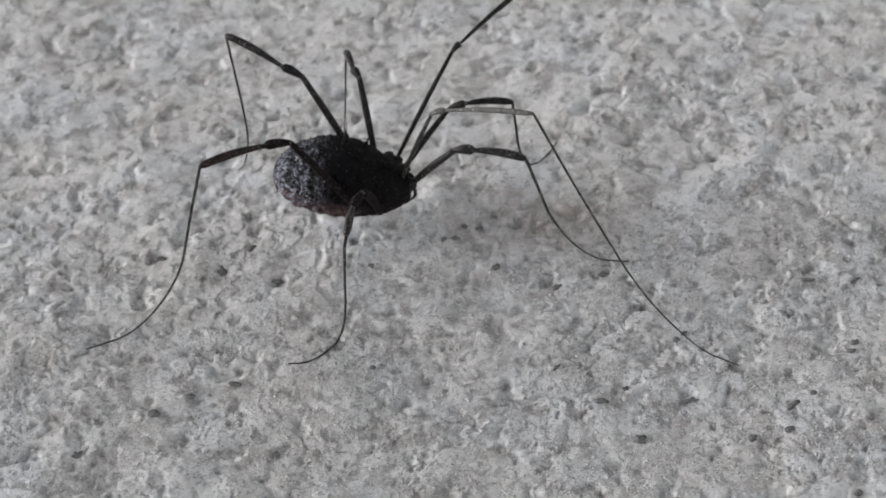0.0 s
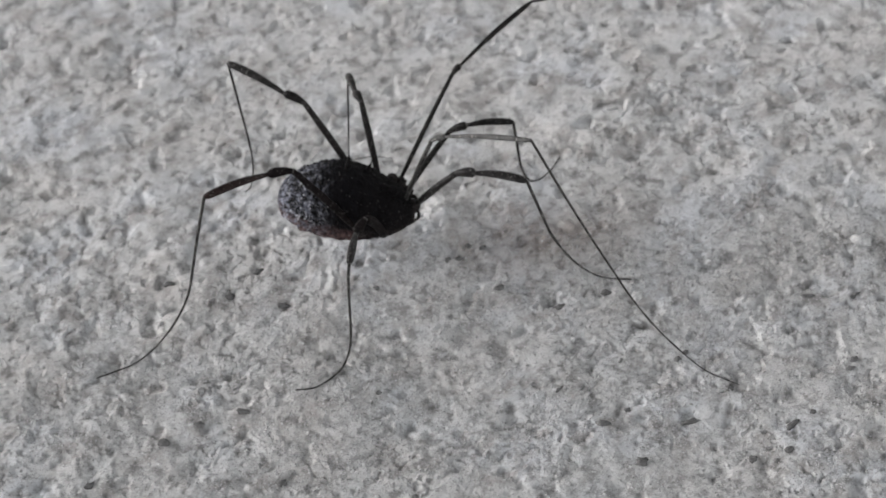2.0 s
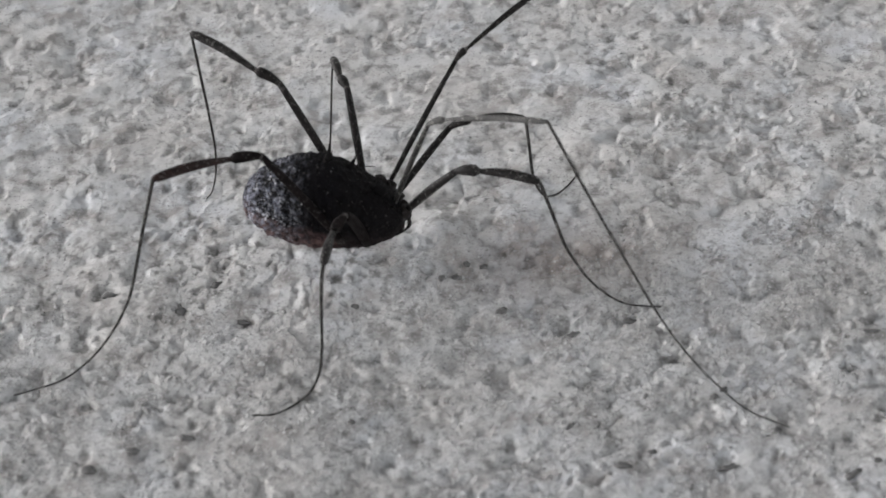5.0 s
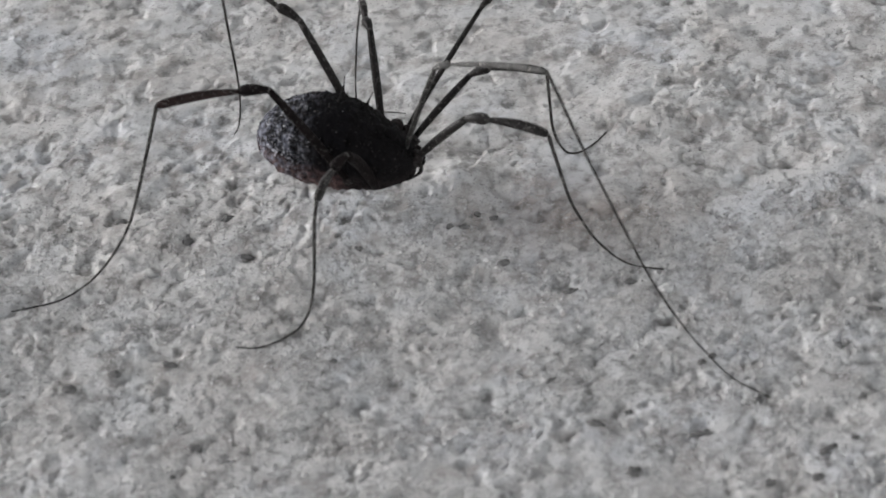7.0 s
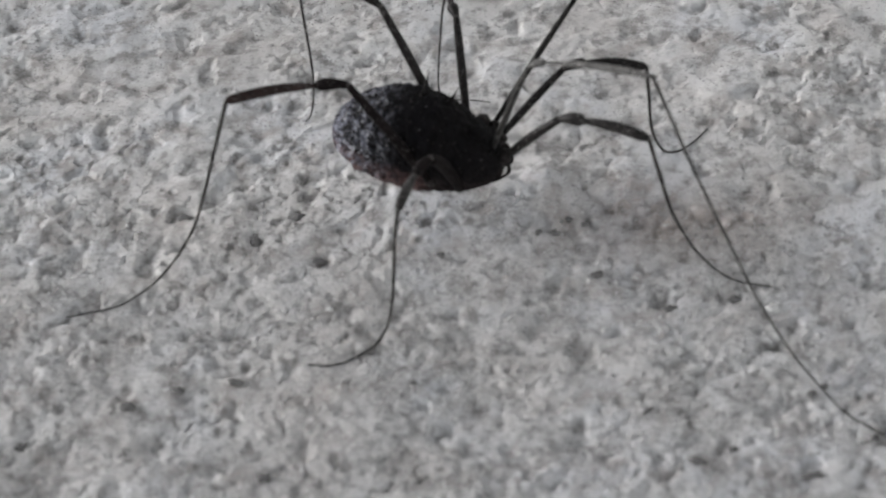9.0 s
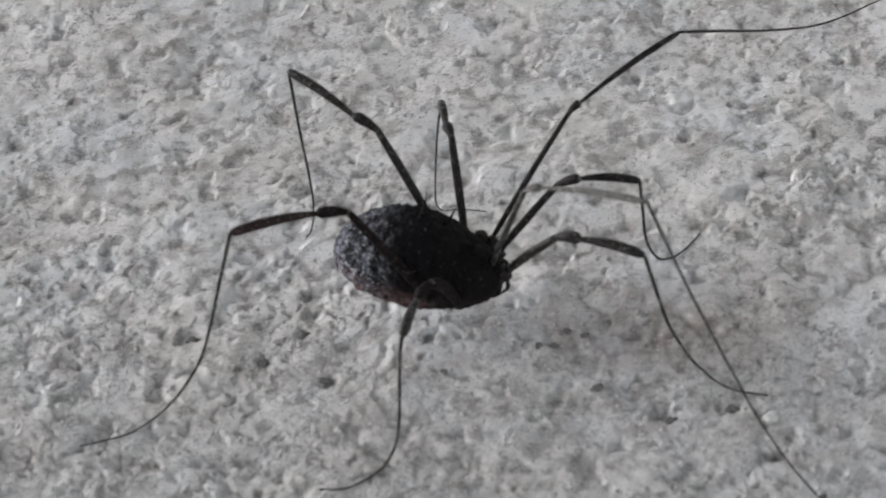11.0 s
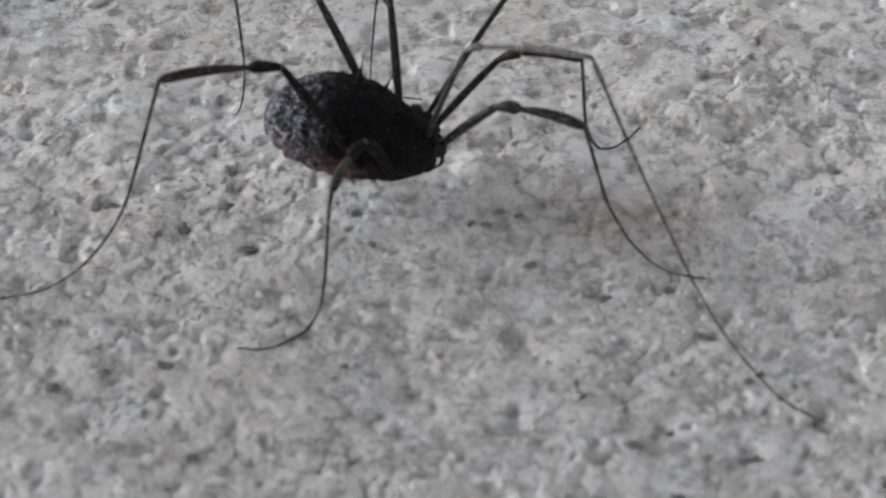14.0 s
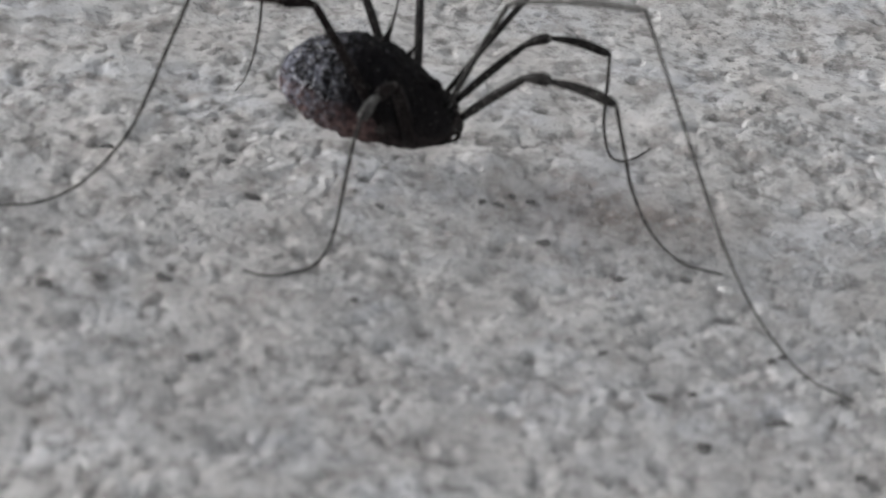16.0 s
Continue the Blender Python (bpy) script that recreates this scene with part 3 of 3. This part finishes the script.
leg((2.8, -1.8, 2.2), (3.36, -1.75, 2.81), (4.95, -3.0, 7.70), (5.58, -3.21, 8.0), (9.33, -5.70, 9.25),
    [(10.69, -7.84, 6.81), (12.18, -9.36, 3.93), (12.94, -10.17, 2.62), (13.83, -10.99, 1.41), (14.86, -11.96, 0.50), (15.91, -13.05, 0.08), (17.09, -14.13, 0.06)], 0.88, LEG_DOTTED, LEG_GREY, 5, tarsus_mat=TARSUS, patella_mat=LEG_GREY)
leg((3.3, -1.7, 2.2), (4.02, -1.74, 2.66), (5.96, -2.27, 4.69), (6.86, -2.60, 4.84), (9.19, -3.39, 4.60),
    [(9.69, -4.42, 3.16), (9.96, -4.78, 2.34), (10.34, -5.03, 1.61), (10.83, -5.38, 0.93), (11.52, -5.74, 0.34), (12.3, -6.08, 0.06), (13.53, -6.42, 0.06)], 1.40, LEG_SPECK, LEG_SPECK, 6, tarsus_mat=TARSUS)
leg((2.1, -1.9, 1.8), (2.15, -3.0, 2.15), (1.36, -4.75, 5.0), (0.85, -5.30, 4.75), (0.33, -7.20, 4.75),
    [(0.17, -7.32, 3.89), (0.0, -7.69, 2.09), (-0.09, -8.10, 1.24), (-0.30, -8.65, 0.47), (-0.78, -9.42, 0.06), (-1.46, -10.04, 0.06), (-2.23, -10.40, 0.10), (-3.03, -10.50, 0.35)], 1.34, LEG_BLACK, LEG_SPECK, 7, stout=1.3, bow=0.30, tarsus_mat=TARSUS)
leg((1.35, -2.1, 2.0), (1.08, -3.3, 2.78), (-1.63, -2.53, 6.68), (-2.82, -2.44, 6.62), (-5.85, -3.96, 7.20),
    [(-6.59, -4.45, 4.86), (-6.96, -4.96, 3.75), (-7.38, -5.55, 2.69), (-8.01, -5.93, 1.72), (-8.74, -6.15, 0.85), (-9.55, -6.54, 0.30), (-10.56, -7.06, 0.06), (-12.25, -7.56, 0.06)], 1.36, LEG_BLACK, LEG_RED, 8, tarsus_mat=TARSUS)

# ---------------------------------------------------------------- grains on the concrete
# x, y, half-length, half-width, turn
# some dark grains stand in for shaded pits and a pebble's dark side
GRAINS = [
    (11.89, -17.57, 0.24, 0.21, 0), (14.68, -11.82, 0.16, 0.13, 20), (15.09, -11.49, 0.14, 0.12, 0), (8.97, -12.61, 0.20, 0.07, 40), (11.85, -14.37, 0.14, 0.11, 0),
    (10.62, -15.03, 0.26, 0.12, -20), (14.55, -15.70, 0.38, 0.14, 5), (16.78, -18.47, 0.18, 0.15, 0), (18.93, -16.87, 0.34, 0.12, 30), (21.35, -9.31, 0.30, 0.07, -10),
    (23.49, -9.76, 0.24, 0.07, 30), (22.51, -13.67, 0.18, 0.12, 10), (22.25, -14.21, 0.16, 0.12, 0), (12.17, -6.92, 0.24, 0.16, 0), (9.83, -7.37, 0.22, 0.12, 20),
    (19.97, -16.36, 0.12, 0.10, 0), (18.44, -18.30, 0.20, 0.16, 0), (20.47, -22.46, 0.20, 0.14, 20), (-8.49, -2.02, 0.26, 0.14, -10), (-12.92, -14.00, 0.26, 0.16, 30),
]
GRAINS += [(-5.57, -11.07, 0.26, 0.14, -20), (-7.63, -11.37, 0.22, 0.15, 0), (-9.32, -12.19, 0.24, 0.2, 0), (6.16, -2.73, 0.13, 0.13, 0), (6.81, -3.02, 0.15, 0.12, 20),
           (5.02, -3.48, 0.16, 0.12, 40), (5.64, -3.52, 0.20, 0.12, 0), (0.72, -11.23, 0.13, 0.10, 0), (7.21, -5.69, 0.22, 0.15, 10), (1.40, -4.61, 0.14, 0.11, 0),
           (-3.11, -4.65, 0.24, 0.10, -10), (-4.12, -2.07, 0.22, 0.18, 0), (-5.61, -3.38, 0.16, 0.26, 10), (16.62, -14.12, 0.16, 0.18, 0), (-4.18, -15.52, 0.2, 0.16, 0)]
for k, (x, y, a, b, turn) in enumerate(GRAINS):
    stone("grain_pit_spot", x, y, 1.15 * a, 1.15 * b, min(a, b) * 0.7, turn, DARK_GRAIN, "dark grey grain set in the concrete, some standing in for shaded pits", "grain", "dark grains in the concrete", 100 + k, 0.32)
for k, (x, y, a, b, turn) in enumerate([(16.16, -14.14, 0.24, 0.18, 10), (13.12, -8.92, 0.42, 0.14, -35), (24.75, -6.28, 0.46, 0.42, 0), (13.59, -7.55, 0.34, 0.28, 20)]):
    stone("pebble", x, y, a, b, min(a, b) * 0.4, turn, WHITE_STONE, "small white quartz pebble set in the concrete", "pebble", "white pebbles in the concrete", 200 + k, 0.4)

# loose sand and crumbs, too fine to count
def scatter(name, ball, tris, count, area, size, spread_, sink, seed, material, label):
    """Many small rough grains over a stretch of the ground, as one mesh."""
    gen = np.random.default_rng(seed)
    sx, sy = gen.uniform(area[0], area[1], count), gen.uniform(area[2], area[3], count)
    keep = grain_noise(sx, sy, 1.6, 41) + 0.5 * grain_noise(sx, sy, 0.6, 43) > gen.uniform(-1.3, 0.6, count)
    keep &= gen.uniform(0, 1, count) < np.clip((0.5 - sy) / 7.0, 0, 1)
    sx, sy = sx[keep], sy[keep]
    count = len(sx)
    sr = np.clip(gen.lognormal(math.log(size), spread_, count), size * 0.5, size * 2.6)
    sz = height(sx, sy) + sr * sink
    a, b = gen.uniform(0, math.tau, count), gen.uniform(-1.0, 1.0, count)
    shape = ball[None] * (1 + gen.uniform(-0.3, 0.3, (count, len(ball), 1))) * sr[:, None, None] * gen.uniform(0.7, 1.25, (count, 1, 3))
    x, y, z = shape[..., 0].copy(), shape[..., 1].copy(), shape[..., 2].copy()
    y, z = y * np.cos(b)[:, None] - z * np.sin(b)[:, None], y * np.sin(b)[:, None] + z * np.cos(b)[:, None]
    x, y = x * np.cos(a)[:, None] - y * np.sin(a)[:, None], x * np.sin(a)[:, None] + y * np.cos(a)[:, None]
    co = (np.stack([x, y, z], -1) + np.stack([sx, sy, sz], -1)[:, None]) * MM
    faces = (tris[None] + (np.arange(count) * len(ball))[:, None, None]).reshape(-1, 3)
    me = bpy.data.meshes.new(name)
    me.vertices.add(co.size // 3)
    me.vertices.foreach_set("co", co.ravel())
    me.loops.add(faces.size)
    me.loops.foreach_set("vertex_index", faces.ravel())
    me.polygons.add(len(faces))
    me.polygons.foreach_set("loop_start", np.arange(len(faces)) * 3)
    me.update(calc_edges=True)
    me.materials.append(material)
    return tagged(new(name, me), label, "sand", kind="stuff")


base = bmesh.new()
bmesh.ops.create_icosphere(base, subdivisions=1, radius=1.0)
ICO = np.array([v.co[:] for v in base.verts]), np.array([[v.index for v in f.verts] for f in base.faces])
base.free()
OCTA = (np.array([(1, 0, 0), (0, 1, 0), (-1, 0, 0), (0, -1, 0), (0, 0, 1), (0, 0, -1)], float),
        np.array([(0, 1, 4), (1, 2, 4), (2, 3, 4), (3, 0, 4), (1, 0, 5), (2, 1, 5), (3, 2, 5), (0, 3, 5)]))
scatter("loose_sand", *ICO, 3000, (-24, 30, -23, 12), 0.050, 0.4, -0.15, 4, SAND, "fine pale sand grains scattered over the concrete")
scatter("concrete_crumbs", *OCTA, 120000, (-16, 26, -21, 1), 0.028, 0.5, -0.15, 8, CRUMB, "dense fine grey crumbs on the concrete")
scatter("concrete_dust", *OCTA, 24000, (-22, 31, -22, 7), 0.036, 0.35, -0.2, 12, CRUMB, "grey crumbs on the outer concrete")
